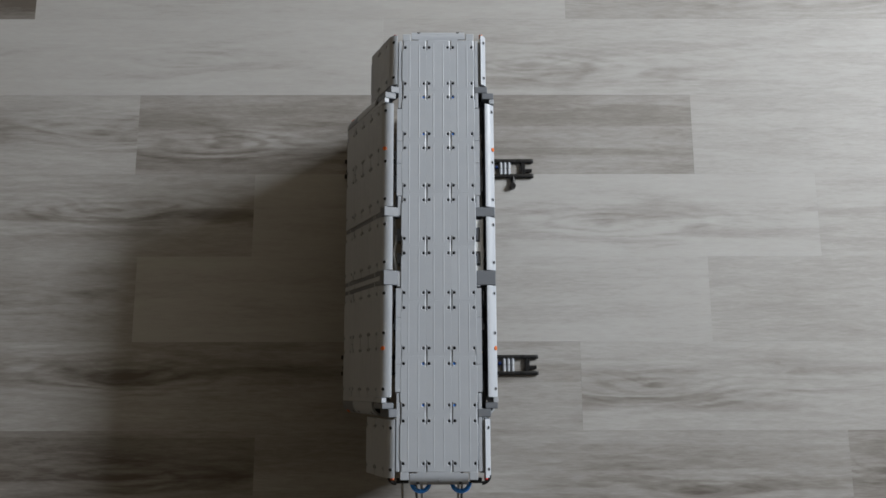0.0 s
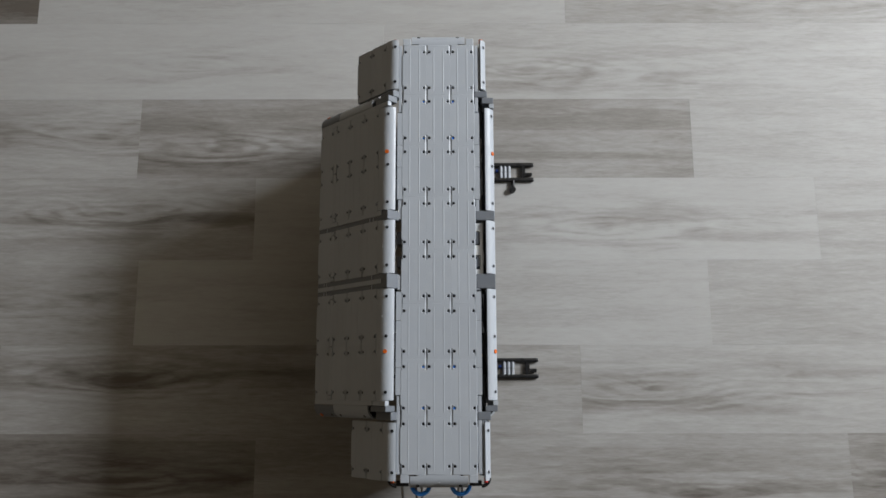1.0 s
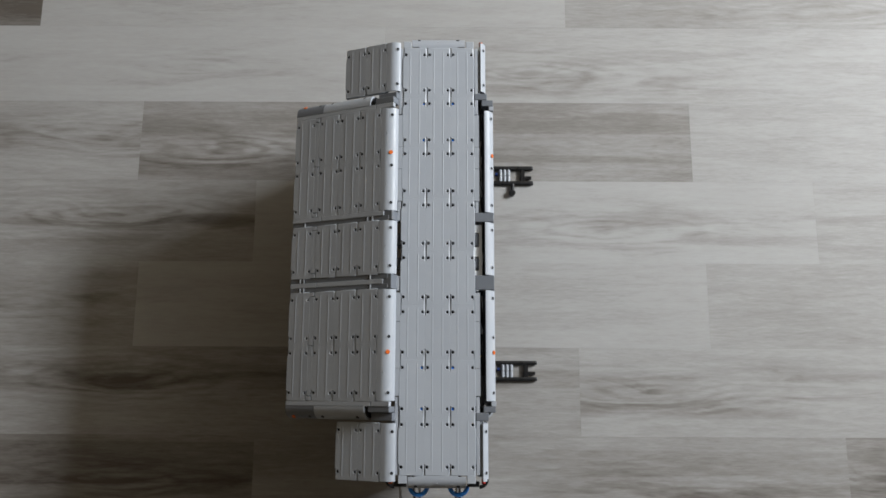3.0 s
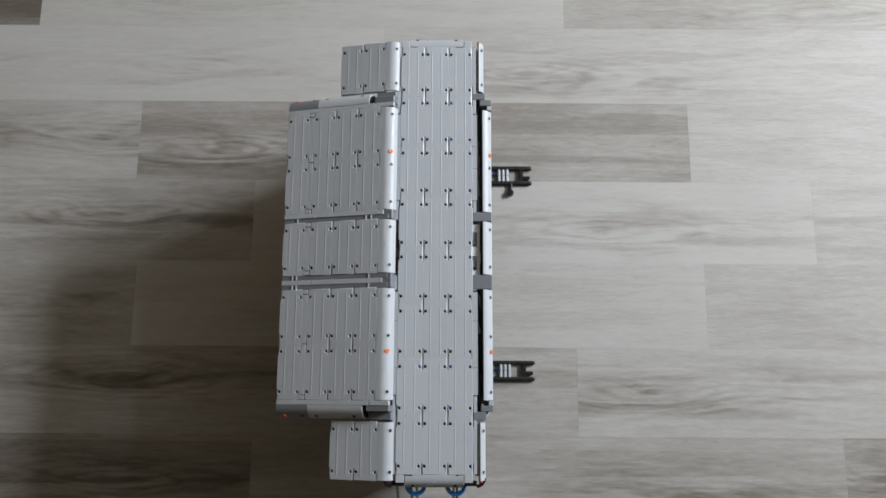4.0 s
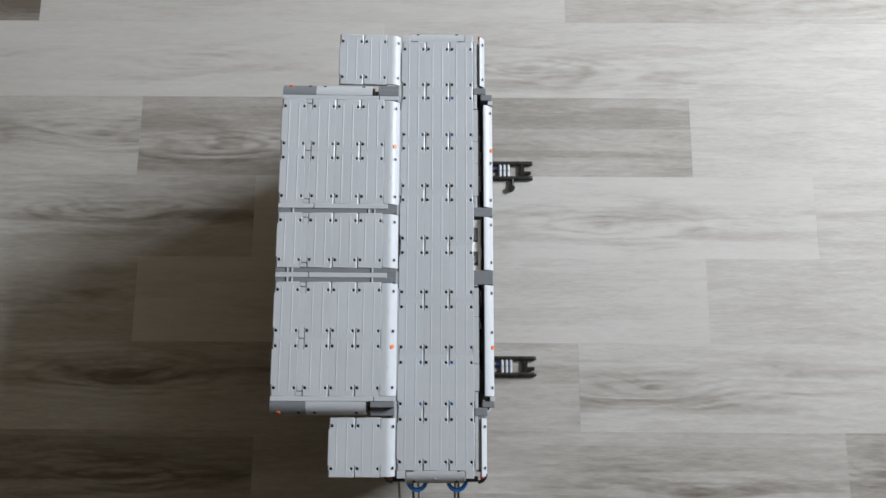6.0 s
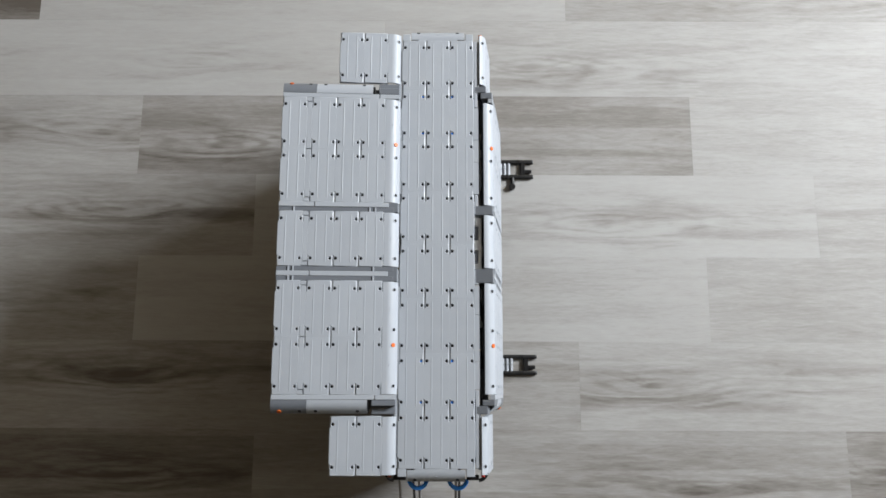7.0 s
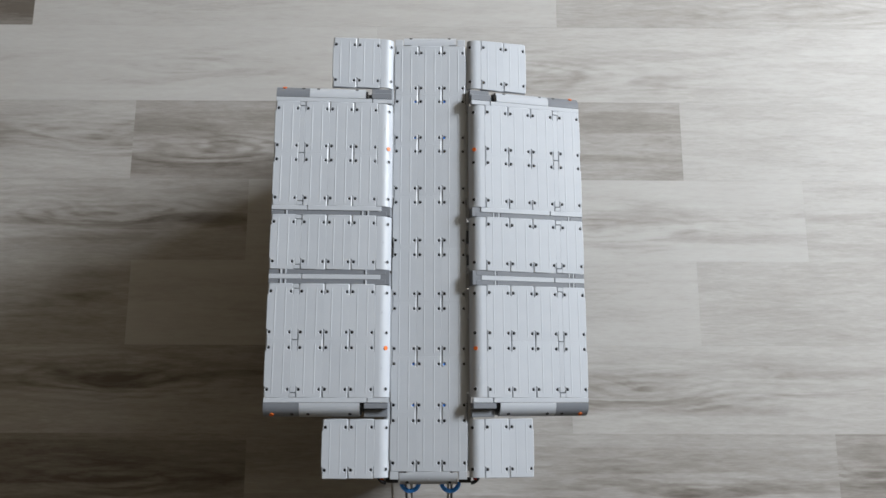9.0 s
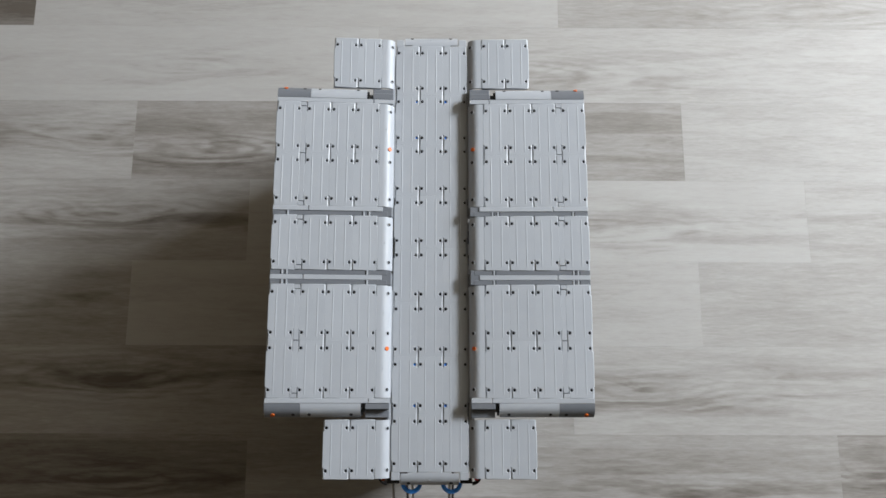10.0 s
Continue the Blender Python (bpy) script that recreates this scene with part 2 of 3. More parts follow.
def plank_mesh(length):
    b = bmesh.new()
    box(b, -length / 2 + 0.00005, length / 2 - 0.00005, -P / 2 + 0.00005, P / 2 - 0.00005, -0.006, 0)
    top = [e for e in b.edges if all(abs(v.co.z) < 1e-6 for v in e.verts)]
    bmesh.ops.bevel(b, geom=top, offset=0.00008, segments=1, affect="EDGES")
    return mesh_of(b, "floor_plank", WOOD)


PLANK_L = 1.21
FULL = plank_mesh(PLANK_L)
rng = random.Random(7)
TONES = {(2, 0): (0.68, 0.3, 0.4, 0.2), (2, 1): (0.5, 0.5, 0.2, 0.3), (2, -1): (0.06, 0.8, 0.5, 0.6),
         (1, 0): (0.74, 0.65, 0.45, 0.35), (1, 1): (0.62, 0.27, 0.36, 0.65),
         (0, 0): (0.35, 0.14, 0.36, 0.85), (0, 1): (0.61, 0.5, 0.6, 0.1), (0, -1): (0.57, 0.93, 0.53, 0.7),
         (-1, 0): (0.72, 0.62, 0.4, 0.55), (-1, -1): (0.52, 0.76, 0.56, 0.9), (-1, 1): (0.6, 0.3, 0.4, 0.3),
         (-2, 0): (0.66, 0.4, 0.5, 0.2), (-2, 1): (0.58, 0.5, 0.35, 0.4), (-2, -1): (0.48, 0.75, 0.5, 0.5),
         (-3, 0): (0.42, 0.22, 0.64, 0.75), (-3, 1): (0.62, 0.12, 0.5, 0.85), (-3, -1): (0.31, 0.8, 0.5, 0.6),
         (-4, 0): (0.44, 0.75, 0.35, 0.6), (-4, 1): (0.38, 0.06, 0.55, 0.8), (-4, -1): (0.26, 0.8, 0.5, 0.6)}
for row in range(-26, 19):
    end = ENDS.get(row, rng.uniform(0, PLANK_L))
    yc = ROW0 + row * P - P / 2
    if not ROOM_Y0 - P / 2 < yc < ROOM_Y1 + P / 2:
        continue
    for k in range(-5, 4):
        x1 = end + k * PLANK_L
        a, b = max(x1 - PLANK_L + SHORT.get((row, k), 0), ROOM_X0), min(x1 + SHORT.get((row, k + 1), 0), WALL_X)
        if b - a < 0.03:
            continue
        whole = abs(b - a - PLANK_L) < 0.001
        plank = new("plank", FULL if whole else plank_mesh(b - a))
        plank.parent = floor
        xc = (a + b) / 2
        plank.matrix_basis = pose(xc - yc * THETA, yc + xc * THETA, rng.uniform(-0.0001, 0.0001), 0, 0, math.degrees(THETA))
        plank.color = TONES.get((row, k), (rng.uniform(0.25, 0.65), rng.random(), rng.random(), rng.random() * 0.7))


def wall(name, boxes, mat, label):
    b = bmesh.new()
    for q in boxes:
        box(b, *q)
    return tagged(new(name, mesh_of(b, name, mat)), label, "wall", kind="structure")


T = 0.2
wall("wall_east", [(WALL_X, WALL_X + T, ROOM_Y0, WIN_Y0, -0.05, CEIL), (WALL_X, WALL_X + T, WIN_Y1, ROOM_Y1, -0.05, CEIL),
                   (WALL_X, WALL_X + T, WIN_Y0, WIN_Y1, -0.05, WIN_Z0), (WALL_X, WALL_X + T, WIN_Y0, WIN_Y1, WIN_Z1, CEIL)], WALL_PAINT, "painted wall with a wide window")
wall("wall_west", [(ROOM_X0 - T, ROOM_X0, ROOM_Y0, ROOM_Y1, -0.05, CEIL)], WALL_PAINT, "plain painted wall")
wall("wall_north", [(ROOM_X0 - T, WALL_X + T, ROOM_Y1, ROOM_Y1 + T, -0.05, CEIL)], WALL_PAINT, "plain painted wall")
wall("wall_south", [(ROOM_X0 - T, WALL_X + T, ROOM_Y0 - T, ROOM_Y0, -0.05, CEIL)], WALL_PAINT, "plain painted wall")
bm = bmesh.new()
box(bm, ROOM_X0 - T, WALL_X + T, ROOM_Y0 - T, ROOM_Y1 + T, CEIL, CEIL + 0.15)
tagged(new("ceiling", mesh_of(bm, "ceiling", CEILING_PAINT)), "plain unseen ceiling in a dim warm tone that limits bounced light", "ceiling", kind="structure")
bm = bmesh.new()
for q in ((WIN_Y0, WIN_Y0 + 0.05, WIN_Z0, WIN_Z1), (WIN_Y1 - 0.05, WIN_Y1, WIN_Z0, WIN_Z1), (WIN_Y0 + 0.05, WIN_Y1 - 0.05, WIN_Z0, WIN_Z0 + 0.05), (WIN_Y0 + 0.05, WIN_Y1 - 0.05, WIN_Z1 - 0.05, WIN_Z1)):
    box(bm, WALL_X + 0.08, WALL_X + 0.14, *q)
tagged(new("window_1", mesh_of(bm, "window_1", FRAME_PAINT)), "wide window with a white frame", "window", kind="structure")

# ---- the model ----
H = 0.3833          # height of the deck
S = 0.008           # one module
model = tagged(new("brick_model"), "light grey plastic brick-built model with folding wings on black feet", "toy model")


def panel_spots(width=0.04, length=0.088):
    """Where a panel's four pins sit."""
    return [(sx * (width / 2 - 0.0042), sy * (length / 2 - 0.012)) for sx in (-1, 1) for sy in (-1, 1)]


def panel_mesh(width=0.04, length=0.088):
    """A flat panel: edges that fall away at the ends of its long sides, two low ribs, four pin holes near the corners."""
    v = 0.0008                                  # the rounding of the edges; the long edges meet their neighbours without a gap
    w, l = width / 2 + v * 0.96, length / 2 + v * 0.9
    e, c = 0.0022, l - 0.0162
    outline = [(-w + e, -l), (w - e, -l), (w - e, -c), (w, -c + 0.0014), (w, c - 0.0014), (w - e, c), (w - e, l), (-w + e, l), (-w + e, c), (-w, c - 0.0014), (-w, -c + 0.0014), (-w + e, -c)]
    rounds = [circle(x, y, 0.0023) for x, y in panel_spots(width, length)]
    inner, w, l = w - e - 0.0004, width / 2 - 0.00005, length / 2 - 0.00005
    bm = bmesh.new()
    for gx in (-0.008, 0.008):
        for p in box(bm, gx - 0.0016, gx + 0.0016, -l + 0.0055, l - 0.0055, -0.0004, 0.00023)[4:]:
            p.co.x = gx + (p.co.x - gx) * 0.4
    for me in (sheet([outline, *rounds], -0.0018, 0, v), sheet([rect(-w, w, -l, l), *rounds], -0.003, -0.0015)):
        bm.from_mesh(me)
        bpy.data.meshes.remove(me)
    # the lips of the slits slope down towards the joint
    for sx in (-1, 1):
        for sy in (-1, 1):
            for p in box(bm, *sorted((sx * inner, sx * w)), *sorted((sy * (c - 0.001), sy * l)), -0.0025, -0.00025)[4:]:
                p.co.z = -0.00025 if abs(p.co.x) < w - 0.0003 else -0.00135
    box(bm, -w, w, -l, l, -0.008, -0.003)
    return mesh_of(bm, "panel", LIGHT_GREY)


def pin_mesh(mat):
    """A round pin head with a slot across it, sunk in a panel's hole."""
    bm = bmesh.new()
    tube(bm, (0, 0, -0.0031), (0, 0, -0.0022), 0.0026, 10)
    box(bm, -0.0019, 0.0019, -0.0003, 0.0003, -0.0023, -0.0018)
    return mesh_of(bm, "pin", mat)


PANEL = panel_mesh()
PIN, PIN_BLUE = pin_mesh(BLACK), pin_mesh(BLUE)

# deck: three columns, eight rows; the middle joints of two rows have blue pins
for row in range(8):
    for col in (-1, 0, 1):
        panel = part("deck_panel", PANEL, None, model, at=pose(col * 0.04, (3.5 - row) * 0.088, H + rng.uniform(-0.00006, 0.00006)))
        for x, y in panel_spots():
            blue = x * col < 0 and row in (1, 6)
            part("pin", PIN_BLUE if blue else PIN, None, panel, "blue pin" if blue else "", at=pose(x, y, 0))

# strips beside the deck and thin bars at its ends
for s in (-1, 1):
    for cuts in ((0.083, 0.138, 0.176, 0.232), (-0.232, -0.189, -0.115, -0.0685)):
        b = bmesh.new()
        for a, c in zip(cuts, cuts[1:]):
            box(b, *sorted((s * 0.0592, s * 0.0681)), a + 0.0003, c - 0.0003, H - 0.008, H - 0.0003)
        part("edge_strip", b, LIGHT_GREY, model)
    for y0, y1 in ((0.2335, 0.352), (-0.352, -0.2335), (0.05, 0.083), (-0.066, -0.042)):
        b = bmesh.new()
        box(b, s * 0.0638 - 0.0027, s * 0.0638 + 0.0027, y0, y1, H - 0.008, H - 0.0012)
        part("edge_bar", rounded(b, 0.0006), LIGHT_GREY, model, "thin light bar")
    for y0, y1 in ((0.266, 0.352), (-0.352, -0.266)):
        b = bmesh.new()
        box(b, s * 0.0685 - 0.0012, s * 0.0685 + 0.0012, y0, y1, H - 0.012, H - 0.003)
        part("edge_bar", rounded(b, 0.0004), LIGHT_GREY, model)

# rounded caps at both ends of the deck
for s in (-1, 1):
    prof = [(s * 0.3525, H - 0.0005)] + [(s * (0.357 + 0.016 * math.sin(radians(a))), H - 0.0165 + 0.016 * math.cos(radians(a))) for a in range(0, 91, 15)]
    cut = [(s * 0.3545, H - 0.0005)] + prof[1:]
    b = bmesh.new()
    for line, x0, x1 in ((prof, -0.033, 0.033), (cut, -0.045, -0.033), (cut, 0.033, 0.045)):
        ribbon(b, line if s > 0 else line[::-1], x0, x1, 0.003, axis="x")
    cap = part("end_cap", b, LIGHT_GREY, model, "rounded light grey end panel", smooth=True)
    for x in (-0.033, 0.033):
        b = bmesh.new()
        tube(b, (x, s * 0.3683, H - 0.0072), (x, s * 0.3697, H - 0.006), 0.0029, 10)
        part("pin", b, BLACK, cap)
    b = bmesh.new()
    tube(b, (0, s * 0.3646, H - 0.003), (0, s * 0.3652, H - 0.0022), 0.0014, 8)
    part("mould_mark", b, LIGHT_GREY, cap)
    for x in (-0.0532, 0.0532):
        b = bmesh.new()
        box(b, x - 0.0066, x + 0.0066, s * 0.3583 - 0.0062, s * 0.3583 + 0.0062, H - 0.012, H - 0.0003)
        part("end_block", rounded(b, 0.0006), LIGHT_GREY, model)
    for x in (-0.078, 0.078):
        if s < 0:
            b = bmesh.new()
            ring(b, (math.copysign(0.066, x), -0.358, H - 0.008), 0.012, 0.0028, 270 if x > 0 else 180, 360 if x > 0 else 270, 8)
            part("corner_tube", b, BLACK, model, "black curved corner tube", smooth=True)
            b = bmesh.new()
            box(b, *sorted((math.copysign(0.047, x), math.copysign(0.066, x))), -0.3698, -0.3618, H - 0.013, H - 0.0055)
            part("corner_beam", rounded(b, 0.0008), BLACK, model, "black beam under the end block")
        b = bmesh.new()
        tube(b, (math.copysign(0.0722, x), s * 0.358, H - 0.007), (math.copysign(0.0722, x), s * 0.3645, H - 0.004), 0.003, 10)
        part("pin", b, RED if s * x < 0 else ORANGE, model, "small coloured pin")


def beam(length):
    """A studless beam along X with a row of holes through its sides."""
    n = max(2, round(length / S))
    w = 0.0039
    loop = [(-length / 2 + 0.0039 - 0.0039 * math.sin(radians(a)), 0.0039 * math.cos(radians(a))) for a in range(0, 181, 30)]
    loop += [(-x, -y) for x, y in loop]
    rounds = [circle(-length / 2 + S / 2 + i * S, 0, 0.0024, 10) for i in range(n)]
    return sheet([loop, *rounds], -w, w, 0.0003)


# frame under the deck: beams along it, ribs across it, pillars and feet
RAIL = beam(0.68)
RIB = beam(0.12)
for m in (RAIL, RIB):
    m.materials.append(DARK_GREY)
for x in (-0.05, -0.026, 0.026, 0.05):
    for z in (0.345, 0.362):
        part("rail", RAIL, None, model, at=Matrix.Translation((x, 0, z)) @ Matrix(((0, 0, 1, 0), (1, 0, 0, 0), (0, 1, 0, 0), (0, 0, 0, 1))))
for i in range(15):
    part("rib", RIB, None, model, at=pose(0, -0.336 + i * 0.048, 0.353, 90, 0, 0))
# unseen block nearly down to the floor, sized to keep light out of the shadow
b = bmesh.new()
box(b, -0.063, 0.063, -0.352, 0.36, 0.026, 0.338)
part("chassis", rounded(b, 0.004), BLACK, model, "unseen black block that stands in for the hull and deepens the shadow")
for s in (-1, 1):
    for y, h in ((0.02, 0.021), (-0.019, 0.018), (0.232, 0.012)):
        b = bmesh.new()
        box(b, *sorted((s * 0.0605, s * 0.0674)), y - h / 2, y + h / 2, 0.345, H - 0.008)
        part("connector", rounded(b, 0.001), DARK_GREY, model, "dark grey connector block")
    for j, (y0, y1) in enumerate(((0.02, 0.19), (-0.2, -0.04), (-0.06, 0.05))):
        b = bmesh.new()
        pts = [Vector((s * (0.0708 + 0.0018 * math.sin(i * 1.3 + j)), y0 + (y1 - y0) * i / 10, 0.369 + 0.004 * math.sin(i * 0.9 + 2 * j))) for i in range(11)]
        hose(b, pts, 0.0017)
        part("wire", b, (CABLE, BLACK, WHITE)[j], model, "thin wire beside the frame", smooth=True)
b = bmesh.new()
box(b, 0.0678, 0.0722, -0.0395, 0.0445, 0.36, 0.3755)
for y0, y1 in ((0.0315, 0.0445), (-0.0085, 0.0075), (-0.0395, -0.0315)):
    box(b, 0.0602, 0.0679, y0, y1, 0.36, 0.3755)
part("bracket", b, WHITE, model, "white bracket round the dark connectors")
for s in (-1, 1):
    for y0, y1 in ((0.094, 0.121), (-0.098, -0.072), (-0.134, -0.116), (0.15, 0.163)):
        b = bmesh.new()
        tube(b, (s * 0.0712, y0, 0.3685), (s * 0.0712, y1, 0.3685), 0.0023, 8)
        part("axle_piece", b, LIGHT_GREY, model, "light grey axle piece beside the frame", smooth=True)
b = bmesh.new()
tube(b, (0.0665, -0.17, 0.35), (0.0665, -0.17, 0.372), 0.003, 10)
part("pin", b, YELLOW, model, "small yellow pin")

FEET = (0.236, -0.183)
for y in FEET:
    for s in (-1, 1):
        for d in (-1, 1):
            b = bmesh.new()
            box(b, s * 0.04 - 0.004, s * 0.04 + 0.004, y + d * 0.0165 - 0.004, y + d * 0.0165 + 0.004, 0.008, 0.027)
            part("pillar", rounded(b, 0.0006), DARK_GREY, model)
LEG = beam(0.408)
LEG.materials.append(BLACK)
for y in FEET:
    for d in (-1, 1):
        part("foot_beam", LEG, None, model, "black beam of a foot", at=pose(0, y + d * 0.0165, 0.004, 90, 0, 0))
    for s in (-1, 1):
        b = bmesh.new()
        box(b, s * 0.181 - 0.0045, s * 0.181 + 0.0045, y - 0.013, y + 0.013, 0.0004, 0.0078)
        box(b, s * 0.192 - 0.008, s * 0.192 + 0.008, y - 0.0085, y - 0.0015, 0.0004, 0.0074)
        part("foot_end", rounded(b, 0.0008), BLACK, model)
        for i in range(3):
            b = bmesh.new()
            x = s * (0.133 + i * 0.0088)
            tube(b, (x, y - 0.0135, 0.0045), (x, y - 0.0005, 0.0045), 0.0036, 10)
            tube(b, (x, y + 0.0005, 0.0045), (x, y + 0.0135, 0.0045), 0.0036, 10)
            part("bush", b, LIGHT_GREY, model, "light grey bush between foot beams", smooth=True)
        b = bmesh.new()
        tube(b, (s * 0.121, y + 0.003, 0.0045), (s * 0.127, y + 0.003, 0.0045), 0.0035, 10)
        part("pin", b, NAVY, model, "small dark blue pin")
b = bmesh.new()
tube(b, (0.159, 0.217, 0.006), (0.1585, 0.2, 0.006), 0.0036, 10)
tube(b, (0.158, 0.197, 0), (0.158, 0.197, 0.01), 0.0066, 12)
part("lever", b, BLACK, model, "black lever beside the foot", smooth=True)

# blue hoops and cables at the near end
for x in (-0.029, 0.034):
    b = bmesh.new()
    ring(b, (x, -0.371, H - 0.03), 0.0138, 0.0034, 180, 360, 16)
    part("hoop", b, BLUE, model, "blue half hoop at the end", smooth=True)
for x, x2, mat in ((-0.04, -0.045, BLACK), (-0.031, -0.028, CABLE), (-0.062, -0.085, CABLE), (0.032, 0.037, CABLE), (0.037, 0.05, BLACK)):
    b = bmesh.new()
    pts = []
    for i in range(13):
        t = i / 12
        pts.append(Vector((x + (x2 - x) * t, -0.345 - 0.5 * t, max(0.003, (H - 0.05) * (1 - t * 1.7) ** 2 if t < 0.58 else 0.003))))
    hose(b, pts, 0.0022)
    part("cable", b, mat, model, "thin cable running from the end to the floor", smooth=True)

# ---- wings ----
AX, AZ, N = 0.0687, 0.3784, 0.0243      # hinge, and height of the wing's skin above it
R0, R1 = 0.0182, 0.1862
FLAP_Y, DROP = 0.3175, 0.0125              # the short flaps at the ends lie lower than the wing
CR, CN, RAD = 0.011, 0.0068, 0.0175     # centre and radius of the round inner edge


def strip_profile(last):
    """The round inner edge, as (r, n), round to the last angle."""
    return [(R0 - 0.0003, N), (CR + 0.0004, N)] + [(CR - RAD * math.sin(radians(a)), CN + RAD * math.cos(radians(a))) for a in range(0, last + 1, 6)]


def wing(s):
    """One wing, flat, its hinge on the Y axis. s is -1 for the wing on the -X side."""
    b = bmesh.new()
    box(b, *sorted((s * 0.03, s * 0.0615)), -0.262, 0.262, N - 0.028, N - 0.0165)
    rounded(b, 0.0008)
    w = part("wing", b, DARK_GREY, model, "folding wing of light grey panels on a dark frame", at=pose(s * AX, 0, AZ))

    def place(r, y, n=N):
        return pose(s * r, y, n)

    for y0, y1, r1, low in ((0.066, 0.238, 0.182, 0), (-0.038, 0.046, 0.182, 0), (-0.238, -0.066, 0.182, 0), (FLAP_Y - 0.038, FLAP_Y + 0.038, 0.092, DROP), (-FLAP_Y - 0.038, -FLAP_Y + 0.038, 0.092, DROP)):
        b = bmesh.new()
        box(b, *sorted((s * 0.012, s * r1)), y0, y1, N - low - 0.0162, N - low - 0.0083)
        part("backing_plate", rounded(b, 0.0005), DARK_GREY, w, "dark grey plate behind the panels")
    rows = (0.196, 0.108, 0.004, -0.108, -0.196)
    for r in (0.0382, 0.0782, 0.1182, 0.1662):
        for y in rows:
            part("panel", PANEL, None, w, at=place(r, y, N + rng.uniform(-0.00006, 0.00006)))
            for px, py in panel_spots():
                part("pin", PIN, None, w, at=pose(s * r + px, y + py, N))
    for r in (0.0362, 0.0762):
        for y in (FLAP_Y, -FLAP_Y):
            part("panel", PANEL, None, w, at=place(r, y, N - DROP))
            for px, py in panel_spots():
                part("pin", PIN, None, w, at=pose(s * r + px, y + py, N - DROP))
    # filler between the third and fourth column; it stops short of a block's ends, where a small plate closes the row
    for y in rows:
        up, down = y in (0.196, 0.004, -0.108), y in (0.108, 0.004, -0.196)
        b = bmesh.new()
        box(b, *sorted((s * 0.13825, s * 0.14615)), y - (0.0362 if down else 0.0434), y + (0.0362 if up else 0.0434), N - 0.008, N - 0.00006)
        part("filler_strip", rounded(b, 0.0003), LIGHT_GREY, w)
        for e in [k for k, there in ((1, up), (-1, down)) if there]:
            b = bmesh.new()
            box(b, *sorted((s * 0.1386, s * 0.1476)), *sorted((y + e * 0.0374, y + e * 0.0438)), N - 0.008, N + 0.0001)
            part("filler_plate", rounded(b, 0.0003), LIGHT_GREY, w)
    # beams across the wing: light ones in two lengths, dark ones with light clips in their joints
    for y, mat, r_in, drop, gap, clips in ((0.06, LIGHT_GREY, 0.0105, 0, 0.1295, ()), (0.052, DARK_GREY, 0.002, 0.0012, 0.0, (0.0318, 0.0408, 0.162)),
                                           (-0.044, DARK_GREY, 0.002, 0.0012, 0.0, (0.0335, 0.16, 0.1672)), (-0.052, LIGHT_GREY, 0.0105, 0.0006, 0.1345, ()),
                                           (-0.06, DARK_GREY, 0.002, 0.0012, 0.0, (0.0335, 0.16, 0.1672))):
        ends = [r_in] + ([gap - 0.0007, gap + 0.0007] if gap else []) + [R1]
        b = bmesh.new()
        for ra, rb in zip(ends[::2], ends[1::2]):
            box(b, *sorted((s * ra, s * rb)), y - 0.0039, y + 0.0039, N - 0.0085, N - drop)
        part("cross_beam", rounded(b, 0.0004), mat, w, "dark grey cross beam" if mat is DARK_GREY else "")
        for r in clips:
            b = bmesh.new()
            box(b, *sorted((s * (r - 0.0013), s * (r + 0.0013))), y - 0.0039, y + 0.0039, N - 0.006, N - 0.0002)
            part("clip", rounded(b, 0.0003), LIGHT_GREY, w)
            b = bmesh.new()
            box(b, *sorted((s * (r + 0.0015), s * (r + 0.0032))), y - 0.0038, y + 0.0038, N - 0.006, N - 0.001)
            part("clip_gap", b, BLACK, w, "black joint beside the clip")
    # round inner edge, piece by piece, with pins in it
    for y0, y1 in ((0.0645, 0.2395), (-0.0395, 0.0475), (-0.2395, -0.0645), (FLAP_Y - 0.0437, FLAP_Y + 0.0437), (-FLAP_Y - 0.0437, -FLAP_Y + 0.0437)):
        low = DROP if abs(y0 + y1) > 0.5 else 0.0
        b = bmesh.new()
        line = [(s * (u - (0.002 if low else 0)), v - low) for u, v in strip_profile(60 if low else 84)]
        ribbon(b, line if s < 0 else line[::-1], y0, y1, 0.003)
        part("edge_curve", b, LIGHT_GREY, w, "rounded light grey inner edge", smooth=True)
        spots = [y0 + 0.0125, y1 - 0.0125] + ([(y0 + y1) / 2 - math.copysign(0.012, y0)] if y1 - y0 > 0.1 else [])
        for y in spots:
            a = radians(40)
            c = Vector((line[0][0] - s * (R0 - 0.0003) + s * (CR - RAD * math.sin(a)), y, CN - low + RAD * math.cos(a)))
            d = Vector((-s * math.sin(a), 0, math.cos(a)))
            b = bmesh.new()
            tube(b, c - d * 0.001, c + d * 0.00035, 0.0037, 12)
            part("pin_collar", b, LIGHT_GREY, w)
            b = bmesh.new()
            tube(b, c - d * 0.001, c + d * 0.0006, 0.0026, 10)
            part("pin", b, BLACK, w, "black pin")
        for y in [y0 + 0.044] + ([y1 - 0.044] if y1 - y0 > 0.1 else []):
            a = radians(14)
            c = Vector((s * (CR - RAD * math.sin(a)), y, CN - low + RAD * math.cos(a)))
            b = bmesh.new()
            tube(b, c - Vector((0, 0, 0.001)), c + Vector((0, 0, 0.0004)), 0.0013, 8)
            part("mould_mark", b, LIGHT_GREY, w)
    for y in (0.162, -0.164):
        a = radians(36)
        c = Vector((s * (CR - RAD * math.sin(a)), y, CN + RAD * math.cos(a)))
        d = Vector((-s * math.sin(a), 0, math.cos(a)))
        b = bmesh.new()
